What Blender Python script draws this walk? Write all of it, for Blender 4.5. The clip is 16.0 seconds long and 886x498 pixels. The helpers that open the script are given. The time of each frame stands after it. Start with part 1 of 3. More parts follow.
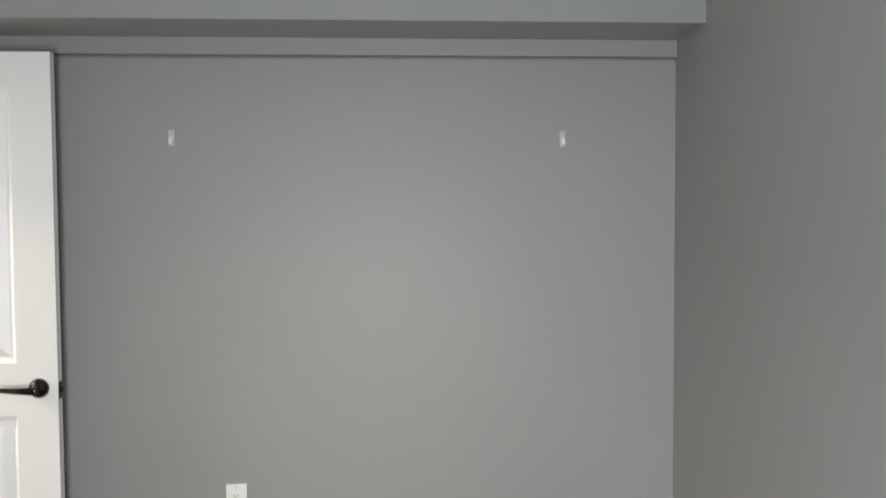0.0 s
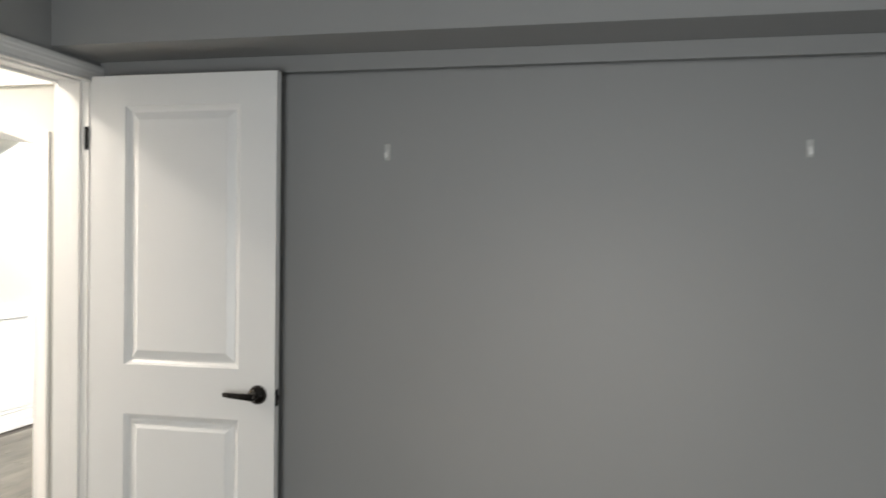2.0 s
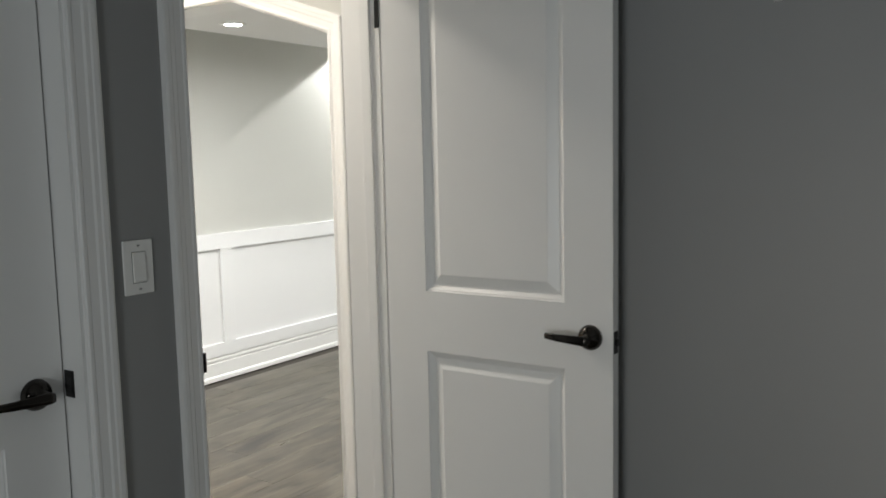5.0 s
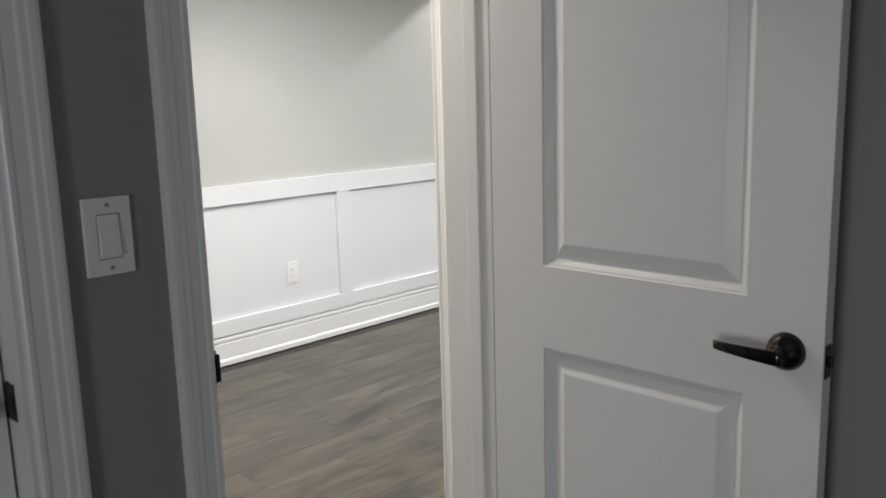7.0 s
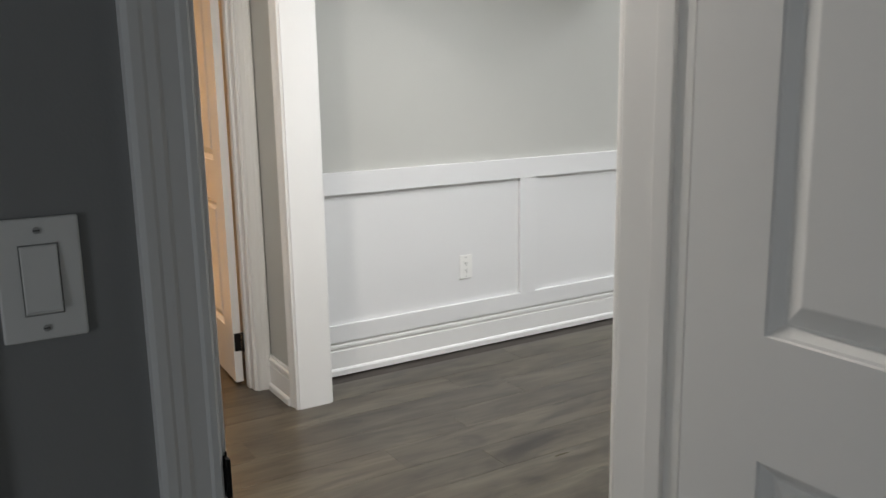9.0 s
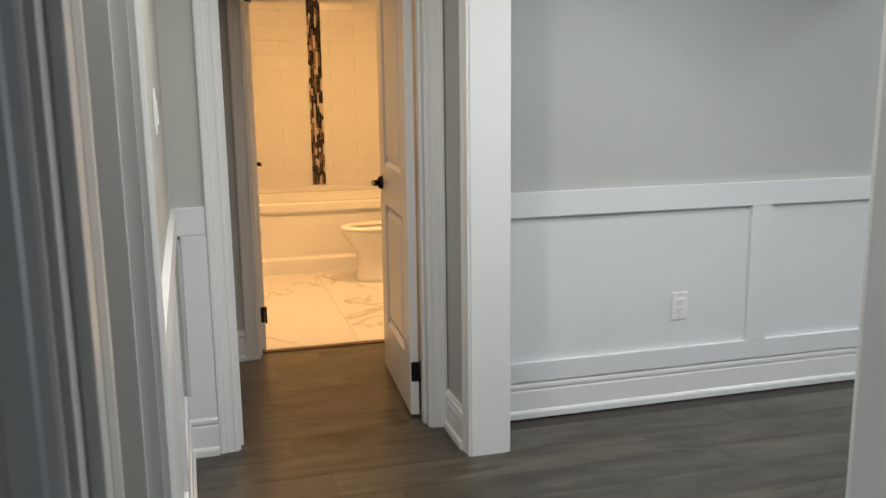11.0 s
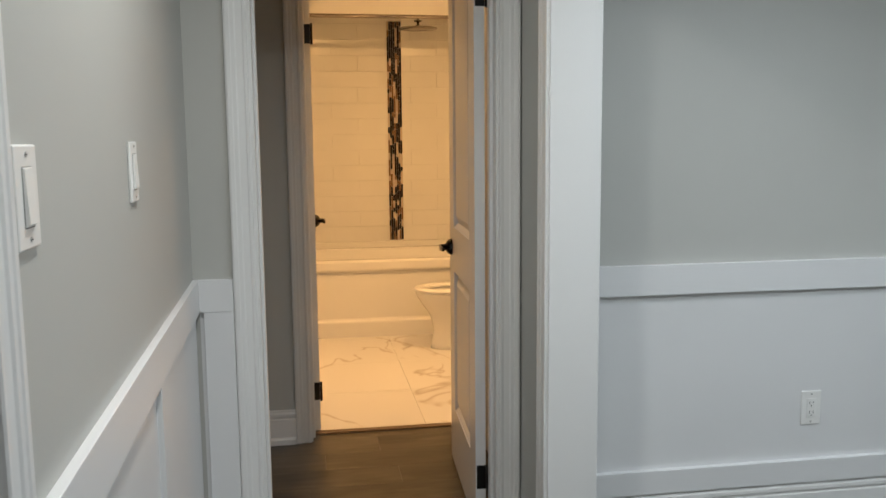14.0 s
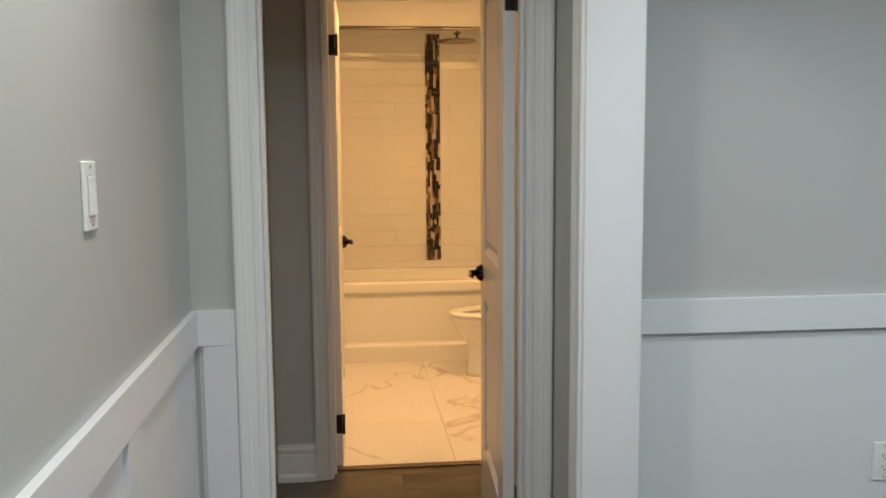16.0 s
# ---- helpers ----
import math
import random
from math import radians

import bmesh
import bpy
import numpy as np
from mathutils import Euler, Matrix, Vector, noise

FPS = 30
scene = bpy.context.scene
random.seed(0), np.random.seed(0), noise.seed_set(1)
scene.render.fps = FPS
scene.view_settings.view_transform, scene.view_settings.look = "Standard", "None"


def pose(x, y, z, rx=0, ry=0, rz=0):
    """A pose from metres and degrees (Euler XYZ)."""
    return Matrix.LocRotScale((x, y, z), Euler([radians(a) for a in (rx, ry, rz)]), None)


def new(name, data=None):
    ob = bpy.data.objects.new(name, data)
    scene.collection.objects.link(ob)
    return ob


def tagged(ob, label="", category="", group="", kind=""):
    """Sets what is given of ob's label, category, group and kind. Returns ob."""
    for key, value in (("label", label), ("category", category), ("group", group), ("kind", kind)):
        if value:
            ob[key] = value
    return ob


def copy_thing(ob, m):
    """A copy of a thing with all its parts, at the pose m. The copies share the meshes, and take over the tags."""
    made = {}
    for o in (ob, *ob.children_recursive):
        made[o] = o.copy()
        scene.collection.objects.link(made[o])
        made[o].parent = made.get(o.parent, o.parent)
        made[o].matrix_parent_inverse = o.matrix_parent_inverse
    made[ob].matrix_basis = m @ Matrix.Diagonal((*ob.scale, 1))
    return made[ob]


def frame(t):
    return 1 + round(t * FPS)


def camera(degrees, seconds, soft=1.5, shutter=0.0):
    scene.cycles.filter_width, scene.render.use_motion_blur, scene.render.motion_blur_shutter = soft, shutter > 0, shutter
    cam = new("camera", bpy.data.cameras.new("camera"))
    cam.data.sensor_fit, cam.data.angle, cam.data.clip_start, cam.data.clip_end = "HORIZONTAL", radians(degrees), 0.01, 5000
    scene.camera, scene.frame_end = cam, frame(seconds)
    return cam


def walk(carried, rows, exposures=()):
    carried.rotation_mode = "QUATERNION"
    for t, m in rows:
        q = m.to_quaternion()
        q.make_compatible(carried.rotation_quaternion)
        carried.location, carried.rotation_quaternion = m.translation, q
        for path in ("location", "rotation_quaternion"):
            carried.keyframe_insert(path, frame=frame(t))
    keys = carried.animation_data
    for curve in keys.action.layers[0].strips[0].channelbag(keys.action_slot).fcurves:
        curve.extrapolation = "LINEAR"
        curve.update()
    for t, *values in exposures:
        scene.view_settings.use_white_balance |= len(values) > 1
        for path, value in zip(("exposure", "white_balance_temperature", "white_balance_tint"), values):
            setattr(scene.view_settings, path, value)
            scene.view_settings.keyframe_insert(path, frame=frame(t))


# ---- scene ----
cam = camera(55.0, 16.0, shutter=0.5)
PATH = [
    (0.0, pose(1.912, -3.143, 1.508, 87.45, 0.30, -3.49)),
    (0.5, pose(1.935, -3.098, 1.509, 90.73, 0.42, -2.94)),
    (1.0, pose(1.952, -3.049, 1.504, 92.12, 0.32, -2.25)),
    (1.5, pose(1.990, -3.024, 1.489, 91.75, -0.28, 5.68)),
    (2.0, pose(1.986, -2.966, 1.464, 89.40, -0.63, 12.52)),
    (2.5, pose(1.893, -2.873, 1.438, 88.42, -0.29, 16.39)),
    (3.0, pose(1.836, -2.804, 1.418, 86.02, 0.37, 19.40)),
    (3.5, pose(1.799, -2.654, 1.410, 86.19, 0.68, 23.45)),
    (4.0, pose(1.809, -2.514, 1.416, 85.54, 1.19, 28.57)),
    (4.5, pose(1.744, -2.402, 1.394, 85.05, 1.33, 31.50)),
    (5.0, pose(1.629, -2.245, 1.398, 83.77, 1.28, 33.85)),
    (5.2, pose(1.594, -2.189, 1.394, 82.56, 1.48, 34.68)),
    (7.3, pose(1.234, -1.556, 1.360, 79.87, 1.33, 44.77)),
    (7.5, pose(1.196, -1.504, 1.357, 80.01, 0.93, 45.04)),
    (8.0, pose(1.124, -1.345, 1.364, 79.57, 1.00, 50.65)),
    (8.5, pose(1.052, -1.245, 1.353, 78.95, 0.91, 55.29)),
    (9.0, pose(0.916, -1.165, 1.354, 78.56, 1.01, 58.36)),
    (9.5, pose(0.821, -1.094, 1.356, 77.79, 1.26, 61.20)),
    (10.0, pose(0.745, -0.987, 1.355, 77.73, 0.56, 68.16)),
    (10.2, pose(0.712, -0.950, 1.354, 77.63, 0.32, 70.39)),
    (12.3, pose(0.345, -0.699, 1.332, 80.96, 1.32, 76.62)),
    (12.5, pose(0.308, -0.687, 1.337, 81.02, 1.14, 76.65)),
    (13.0, pose(0.247, -0.634, 1.345, 81.15, 1.09, 79.10)),
    (13.5, pose(0.167, -0.617, 1.349, 82.03, 0.71, 81.18)),
    (14.0, pose(0.053, -0.612, 1.359, 82.63, 0.52, 80.80)),
    (14.5, pose(-0.016, -0.614, 1.362, 83.47, 0.18, 80.73)),
    (15.0, pose(-0.079, -0.565, 1.373, 84.06, 0.31, 81.76)),
    (15.5, pose(-0.138, -0.507, 1.378, 83.34, 0.55, 82.05)),
    (16.0, pose(-0.198, -0.501, 1.365, 83.70, 0.41, 84.08)),
]
EXPOSURES = [(0.0, 2.22, 6350, 11), (0.5, 2.36, 6400, 11), (1.0, 2.42, 6400, 10), (1.5, 2.15, 6400, 10), (2.0, 1.65, 6400, 10), (3.0, 1.40, 6350, 11), (3.5, 1.22, 6300, 11), (4.5, 0.88, 6300, 10), (5.0, 0.76, 6250, 8),
             (7.5, 0.42, 6100, 11), (8.0, 0.24, 6100, 11), (8.5, 0.15, 6050, 10), (9.0, 0.15, 6050, 10), (10.0, 0.0, 5950, 8), (12.5, -0.36, 5620, 5), (16.0, -0.44, 5600, 5)]
walk(cam, PATH, EXPOSURES)

# ---- light ----
world = bpy.data.worlds.new("world")
scene.world = world
world.use_nodes = True
wn = world.node_tree
sky = wn.nodes.new("ShaderNodeTexSky")
sky.sky_type = 'NISHITA'
sky.sun_disc = False
sky.sun_elevation, sky.sun_rotation = radians(12), radians(180)
wn.links.new(sky.outputs[0], wn.nodes["Background"].inputs[0])
wn.nodes["Background"].inputs[1].default_value = 0.02


def lamp(name, kind, m, watts, colour, **k):
    d = bpy.data.lights.new(name, kind)
    d.energy, d.color = watts, colour
    for key, val in k.items():
        if key == "disc":
            d.shape, d.size = 'DISK', val
        elif key == "size":
            d.shape, d.size = 'RECTANGLE', val
        elif key == "size_y":
            d.size_y = val
        elif key == "cone":
            d.spot_size = radians(val)
        elif key == "blend":
            d.spot_blend = val
        elif key == "spread":
            d.spread = radians(val)
        elif key == "radius":
            d.shadow_soft_size = val
    ob = new(name, d)
    ob.matrix_world = m
    return ob


NEUTRAL = (1.0, 0.965, 0.915)
WARM = (1.0, 0.48, 0.145)
HALL = (1.0, 0.885, 0.75)
NARROW = dict(cone=121, blend=0.12, radius=0.03)
lamp("den_downlight_and_fill", 'AREA', pose(-1.62, 0.76, 2.064), 9.5, NEUTRAL, disc=0.085)
# the next two are unseen fill, added to light the den
lamp("den_downlight_and_fill", 'AREA', pose(-0.75, 0.83, 2.064), 16, NEUTRAL, disc=0.085)
lamp("den_downlight_and_fill", 'AREA', pose(-0.75, 2.40, 2.064), 20, NEUTRAL, disc=0.085)
lamp("den_downlight_and_fill", 'SPOT', pose(-2.35, 2.85, 2.332), 56, NEUTRAL, **NARROW)
lamp("hall_downlight_and_fill", 'AREA', pose(-1.40, -0.56, 2.333), 14, HALL, disc=0.13, spread=160)
# unseen second hall lamp, added to brighten the door jambs
lamp("hall_downlight_and_fill", 'AREA', pose(-0.55, -0.56, 2.333), 5, HALL, disc=0.13, spread=160)
lamp("bath_ceiling_lamp", 'AREA', pose(-4.55, 0.42, 2.322), 30, WARM, disc=0.085)
lamp("bath_ceiling_lamp", 'AREA', pose(-4.55, -0.45, 2.322), 25, WARM, disc=0.085)
# added bedroom fill, turned towards the north and east walls; its source is unseen
lamp("added_room_fill", 'AREA', pose(1.70, -4.16, 0.90, 90, 0, -18), 14.2, (0.96, 0.99, 0.985), size=0.95, size_y=1.1, spread=150)


# ---- materials ----
def mat(name, colour, rough=0.5, metal=0.0, vary=0.04, scale=3.0, bump=0.0, bump_scale=150.0, spec=0.5, coat=0.0):
    m = bpy.data.materials.new(name)
    m.use_nodes = True
    n, l = m.node_tree.nodes, m.node_tree.links
    b = n["Principled BSDF"]
    b.inputs["Metallic"].default_value = metal
    b.inputs["Specular IOR Level"].default_value = spec
    b.inputs["Coat Weight"].default_value = coat
    geo = n.new("ShaderNodeNewGeometry")
    big = n.new("ShaderNodeTexNoise")
    big.inputs["Scale"].default_value, big.inputs["Detail"].default_value = scale, 5
    l.new(geo.outputs["Position"], big.inputs["Vector"])
    ramp = n.new("ShaderNodeValToRGB")
    ramp.color_ramp.elements[0].position, ramp.color_ramp.elements[1].position = 0.3, 0.7
    ramp.color_ramp.elements[0].color = (*[c * (1 - vary) for c in colour], 1)
    ramp.color_ramp.elements[1].color = (*[min(1, c * (1 + vary)) for c in colour], 1)
    l.new(big.outputs["Fac"], ramp.inputs["Fac"])
    l.new(ramp.outputs["Color"], b.inputs["Base Color"])
    fine = n.new("ShaderNodeTexNoise")
    fine.inputs["Scale"].default_value, fine.inputs["Detail"].default_value = bump_scale, 3
    l.new(geo.outputs["Position"], fine.inputs["Vector"])
    rr = n.new("ShaderNodeMapRange")
    rr.inputs["To Min"].default_value, rr.inputs["To Max"].default_value = rough * 0.85, min(1, rough * 1.15)
    l.new(big.outputs["Fac"], rr.inputs["Value"])
    l.new(rr.outputs["Result"], b.inputs["Roughness"])
    if bump:
        bp = n.new("ShaderNodeBump")
        bp.inputs["Strength"].default_value, bp.inputs["Distance"].default_value = bump, 0.002
        l.new(fine.outputs["Fac"], bp.inputs["Height"])
        l.new(bp.outputs["Normal"], b.inputs["Normal"])
    return m


def glow(name, colour, strength):
    m = bpy.data.materials.new(name)
    m.use_nodes = True
    b = m.node_tree.nodes["Principled BSDF"]
    b.inputs["Base Color"].default_value = (0.8, 0.8, 0.8, 1)
    b.inputs["Emission Color"].default_value = (*colour, 1)
    b.inputs["Emission Strength"].default_value = strength
    return m


def laminate(name):
    """Grey-brown plank decor: long pores, cathedral streaks and dark smudges, shifted from plank to plank."""
    m = bpy.data.materials.new(name)
    m.use_nodes = True
    n, l = m.node_tree.nodes, m.node_tree.links
    b = n["Principled BSDF"]
    tc, oi = n.new("ShaderNodeTexCoord"), n.new("ShaderNodeObjectInfo")
    mul = n.new("ShaderNodeMath")
    mul.operation = 'MULTIPLY'
    mul.inputs[1].default_value = 37.0
    l.new(oi.outputs["Random"], mul.inputs[0])
    comb = n.new("ShaderNodeCombineXYZ")
    for i in range(3):
        l.new(mul.outputs[0], comb.inputs[i])

    def layer(sx, sy, detail, distortion):
        mp, tx = n.new("ShaderNodeMapping"), n.new("ShaderNodeTexNoise")
        mp.inputs["Scale"].default_value = (sx, sy, 1)
        l.new(tc.outputs["Object"], mp.inputs["Vector"])
        l.new(comb.outputs[0], mp.inputs["Location"])
        tx.inputs["Scale"].default_value, tx.inputs["Detail"].default_value, tx.inputs["Distortion"].default_value = 1.0, detail, distortion
        l.new(mp.outputs[0], tx.inputs["Vector"])
        return tx.outputs["Fac"]

    def ramp(fac, stops):
        cr = n.new("ShaderNodeValToRGB")
        e = cr.color_ramp.elements
        while len(e) < len(stops):
            e.new(0.5)
        for el, (p, col) in zip(e, stops):
            el.position, el.color = p, (*col, 1)
        l.new(fac, cr.inputs["Fac"])
        return cr.outputs["Color"]

    def times(c0, c1):
        mx = n.new("ShaderNodeMix")
        mx.data_type, mx.blend_type = 'RGBA', 'MULTIPLY'
        mx.inputs["Factor"].default_value = 1.0
        l.new(c0, mx.inputs[6])
        l.new(c1, mx.inputs[7])
        return mx.outputs[2]
    grain = layer(15, 2.2, 6, 0.9)
    base = ramp(grain, [(0.28, (0.030, 0.024, 0.016)), (0.45, (0.060, 0.050, 0.034)), (0.58, (0.075, 0.065, 0.045)), (0.74, (0.108, 0.096, 0.068))])
    smudge = ramp(layer(9, 3.2, 4, 1.2), [(0.30, (0.42, 0.39, 0.35)), (0.45, (0.92, 0.91, 0.90)), (0.66, (1.12, 1.12, 1.12))])
    pores = ramp(layer(150, 6, 2, 0.0), [(0.30, (0.72, 0.71, 0.70)), (0.50, (1.0, 1.0, 1.0))])
    col = times(times(base, smudge), pores)
    tone = n.new("ShaderNodeMapRange")
    tone.inputs["To Min"].default_value, tone.inputs["To Max"].default_value = 0.87, 1.11
    l.new(oi.outputs["Random"], tone.inputs["Value"])
    mx = n.new("ShaderNodeVectorMath")
    mx.operation = 'SCALE'
    l.new(col, mx.inputs[0])
    l.new(tone.outputs["Result"], mx.inputs["Scale"])
    l.new(mx.outputs["Vector"], b.inputs["Base Color"])
    rough = n.new("ShaderNodeMapRange")
    rough.inputs["To Min"].default_value, rough.inputs["To Max"].default_value = 0.34, 0.25
    l.new(grain, rough.inputs["Value"])
    l.new(rough.outputs["Result"], b.inputs["Roughness"])
    b.inputs["Specular IOR Level"].default_value = 0.55
    bp = n.new("ShaderNodeBump")
    bp.inputs["Strength"].default_value, bp.inputs["Distance"].default_value = 0.05, 0.001
    l.new(grain, bp.inputs["Height"])
    l.new(bp.outputs["Normal"], b.inputs["Normal"])
    return m


def marble(name):
    m = bpy.data.materials.new(name)
    m.use_nodes = True
    n, l = m.node_tree.nodes, m.node_tree.links
    b = n["Principled BSDF"]
    geo = n.new("ShaderNodeNewGeometry")
    warp = n.new("ShaderNodeTexNoise")
    warp.inputs["Scale"].default_value, warp.inputs["Detail"].default_value, warp.inputs["Distortion"].default_value = 1.25, 3.5, 0.7
    l.new(geo.outputs["Position"], warp.inputs["Vector"])
    sub = n.new("ShaderNodeMath")
    sub.operation = 'SUBTRACT'
    sub.inputs[1].default_value = 0.5
    l.new(warp.outputs["Fac"], sub.inputs[0])
    ab = n.new("ShaderNodeMath")
    ab.operation = 'ABSOLUTE'
    l.new(sub.outputs[0], ab.inputs[0])
    fade = n.new("ShaderNodeTexNoise")
    fade.inputs["Scale"].default_value = 1.7
    l.new(geo.outputs["Position"], fade.inputs["Vector"])
    fr = n.new("ShaderNodeMapRange")
    fr.inputs["From Min"].default_value, fr.inputs["From Max"].default_value = 0.36, 0.52
    fr.inputs["To Min"].default_value, fr.inputs["To Max"].default_value = 0.08, 0.0
    l.new(fade.outputs["Fac"], fr.inputs["Value"])
    ad = n.new("ShaderNodeMath")
    l.new(ab.outputs[0], ad.inputs[0])
    l.new(fr.outputs["Result"], ad.inputs[1])
    cr = n.new("ShaderNodeValToRGB")
    e = cr.color_ramp.elements
    e[0].position, e[0].color = 0.0, (0.54, 0.49, 0.44, 1)
    e[1].position, e[1].color = 0.017, (0.76, 0.75, 0.73, 1)
    halo = e.new(0.007)
    halo.color = (0.66, 0.63, 0.60, 1)
    l.new(ad.outputs[0], cr.inputs["Fac"])
    l.new(cr.outputs["Color"], b.inputs["Base Color"])
    b.inputs["Roughness"].default_value = 0.16
    return m


GREIGE = mat("greige_wall_paint", (0.492, 0.494, 0.466), 0.55, vary=0.025, scale=1.3, bump=0.12, bump_scale=260)
ROOM_GREY = mat("grey_room_paint", (0.285, 0.288, 0.286), 0.5, vary=0.03, scale=1.1, bump=0.12, bump_scale=260)
WHITE = mat("white_trim_paint", (0.77, 0.77, 0.76), 0.32, vary=0.012, scale=2.5, bump=0.05, bump_scale=120)
PANEL_WHITE = mat("white_wainscot_paint", (0.74, 0.745, 0.75), 0.38, vary=0.012, scale=1.6, bump=0.06, bump_scale=180)
DOOR_WHITE = mat("white_door_paint", (0.80, 0.80, 0.79), 0.34, vary=0.012, scale=2.0, bump=0.06, bump_scale=220)
CEILING = mat("white_ceiling_paint", (0.80, 0.80, 0.79), 0.8, vary=0.015, bump=0.15, bump_scale=300)
PLASTIC = mat("white_plastic", (0.82, 0.82, 0.80), 0.3, vary=0.008)
HOOK = mat("cloudy_plastic", (0.50, 0.50, 0.49), 0.35, vary=0.03, scale=20)
SLOT = mat("dark_slot", (0.03, 0.03, 0.03), 0.6)
# grey that paints the shade round a switch rocker
SEAM_SHADE = mat("seam_shade", (0.22, 0.22, 0.21), 0.6)
SCREW = mat("painted_screw", (0.55, 0.55, 0.54), 0.35, metal=0.4)
BRONZE = mat("black_nickel", (0.045, 0.041, 0.037), 0.11, metal=0.9, vary=0.15, scale=30)
HINGE = mat("black_hinge_metal", (0.02, 0.02, 0.02), 0.35, metal=0.7, vary=0.15, scale=30)
CHROME = mat("brushed_nickel", (0.30, 0.27, 0.24), 0.22, metal=1.0, vary=0.05, scale=40)
GROUT = mat("pale_grout", (0.72, 0.715, 0.70), 0.9, bump=0.2)
TILE = mat("white_gloss_tile", (0.76, 0.76, 0.74), 0.2, vary=0.02, scale=4)
ACRYLIC = mat("white_tub_acrylic", (0.78, 0.78, 0.76), 0.13, vary=0.01)
PORCELAIN = mat("white_porcelain", (0.8, 0.8, 0.78), 0.08, vary=0.01)
WOOD = laminate("grey_brown_laminate")
SUBFLOOR = mat("dark_underlay", (0.05, 0.042, 0.036), 0.7)
STRIP = mat("bronze_threshold", (0.14, 0.09, 0.05), 0.4, metal=0.5)
MARBLE = marble("white_marble_tile")
LENS = glow("frosted_lens", (1.0, 0.95, 0.88), 14)
WARM_LENS = glow("warm_frosted_lens", (1.0, 0.62, 0.28), 12)
MOSAICS = [mat("dark_brown_glass", (0.03, 0.018, 0.012), 0.08, coat=0.5), mat("amber_glass", (0.2, 0.12, 0.06), 0.1, coat=0.5),
           mat("cream_stone", (0.55, 0.48, 0.4), 0.3), mat("black_glass", (0.012, 0.011, 0.012), 0.06, coat=0.5)]


# ---- mesh helpers ----
def link(name, bm, material, smooth=False):
    bmesh.ops.recalc_face_normals(bm, faces=bm.faces)
    me = bpy.data.meshes.new(name)
    bm.to_mesh(me)
    bm.free()
    for m in (material if isinstance(material, (list, tuple)) else [material]):
        me.materials.append(m)
    if smooth:
        me.polygons.foreach_set("use_smooth", [True] * len(me.polygons))
    return new(name, me)


def part(name, bm, material, parent, label="", smooth=False):
    ob = link(name, bm, material, smooth)
    ob.parent = parent
    if label:
        ob["label"] = label
    return ob


def add_box(bm, x0, x1, y0, y1, z0, z1, bevel=0.0):
    r = bmesh.ops.create_cube(bm, size=1.0)
    vs = r["verts"]
    bmesh.ops.scale(bm, vec=(abs(x1 - x0), abs(y1 - y0), abs(z1 - z0)), verts=vs)
    bmesh.ops.translate(bm, vec=((x0 + x1) / 2, (y0 + y1) / 2, (z0 + z1) / 2), verts=vs)
    if bevel:
        es = {e for v in vs for e in v.link_edges}
        bmesh.ops.bevel(bm, geom=list(es), offset=bevel, segments=2, profile=0.5, affect='EDGES')
    return bm


def box(x0, x1, y0, y1, z0, z1, bevel=0.0):
    return add_box(bmesh.new(), x0, x1, y0, y1, z0, z1, bevel)


def add_moulding(bm, p0, p1, across, out, profile, m0=0.0, m1=0.0):
    """A profile (across, out) drawn from p0 to p1; m0 and m1 slant the ends for mitres."""
    p0, p1, across, out = Vector(p0), Vector(p1), Vector(across), Vector(out)
    d = (p1 - p0).normalized()
    a = [bm.verts.new(p0 + across * u + out * w - d * u * m0) for u, w in profile]
    b = [bm.verts.new(p1 + across * u + out * w + d * u * m1) for u, w in profile]
    n = len(profile)
    for i in range(n):
        bm.faces.new((a[i], a[(i + 1) % n], b[(i + 1) % n], b[i]))
    bm.faces.new(a)
    bm.faces.new(b[::-1])
    return bm


def add_lathe(bm, profile, m=Matrix(), seg=24):
    """Turns (radius, height) round z."""
    rings = []
    for r, h in profile:
        if r < 1e-6:
            rings.append([bm.verts.new(m @ Vector((0, 0, h)))])
        else:
            rings.append([bm.verts.new(m @ Vector((r * math.cos(2 * math.pi * i / seg), r * math.sin(2 * math.pi * i / seg), h))) for i in range(seg)])
    for a, b in zip(rings, rings[1:]):
        for i in range(seg):
            j = (i + 1) % seg
            if len(a) == 1 and len(b) == 1:
                continue
            if len(a) == 1:
                bm.faces.new((a[0], b[i], b[j]))
            elif len(b) == 1:
                bm.faces.new((a[i], b[0], a[j]))
            else:
                bm.faces.new((a[i], b[i], b[j], a[j]))
    return bm


def structure(name, bm, material, label, category, smooth=False):
    return tagged(link(name, bm, material, smooth), label, category, kind="structure")


def empty(name, m, label="", category="", group="", kind=""):
    ob = new(name)
    ob.matrix_world = m
    return tagged(ob, label, category, group, kind)


CASING = [(0, 0), (0, 0.010), (0.003, 0.0125), (0.010, 0.0125), (0.014, 0.0105), (0.032, 0.0122), (0.037, 0.0150), (0.047, 0.0155),
          (0.051, 0.0175), (0.061, 0.0180), (0.067, 0.0155), (0.067, 0)]
BASE = [(0, 0), (0, 0.026), (0.022, 0.026), (0.030, 0.022), (0.034, 0.0165), (0.114, 0.016), (0.117, 0.0115), (0.124, 0.012),
        (0.129, 0.0175), (0.141, 0.017), (0.147, 0.0105), (0.156, 0.0095), (0.156, 0)]

# ---- setting: floors ----
TOP = 2.341
floor = structure("floor", box(-3.82, 3.08, -4.4, 3.6, -0.12, -0.010), SUBFLOOR, "grey-brown wood laminate floor of narrow planks", "floor")
bath_floor = structure("floor_bath", box(-6.6, -3.82, -1.2, 1.2, -0.12, -0.006), GROUT, "white marble tile floor with grey veins", "floor")

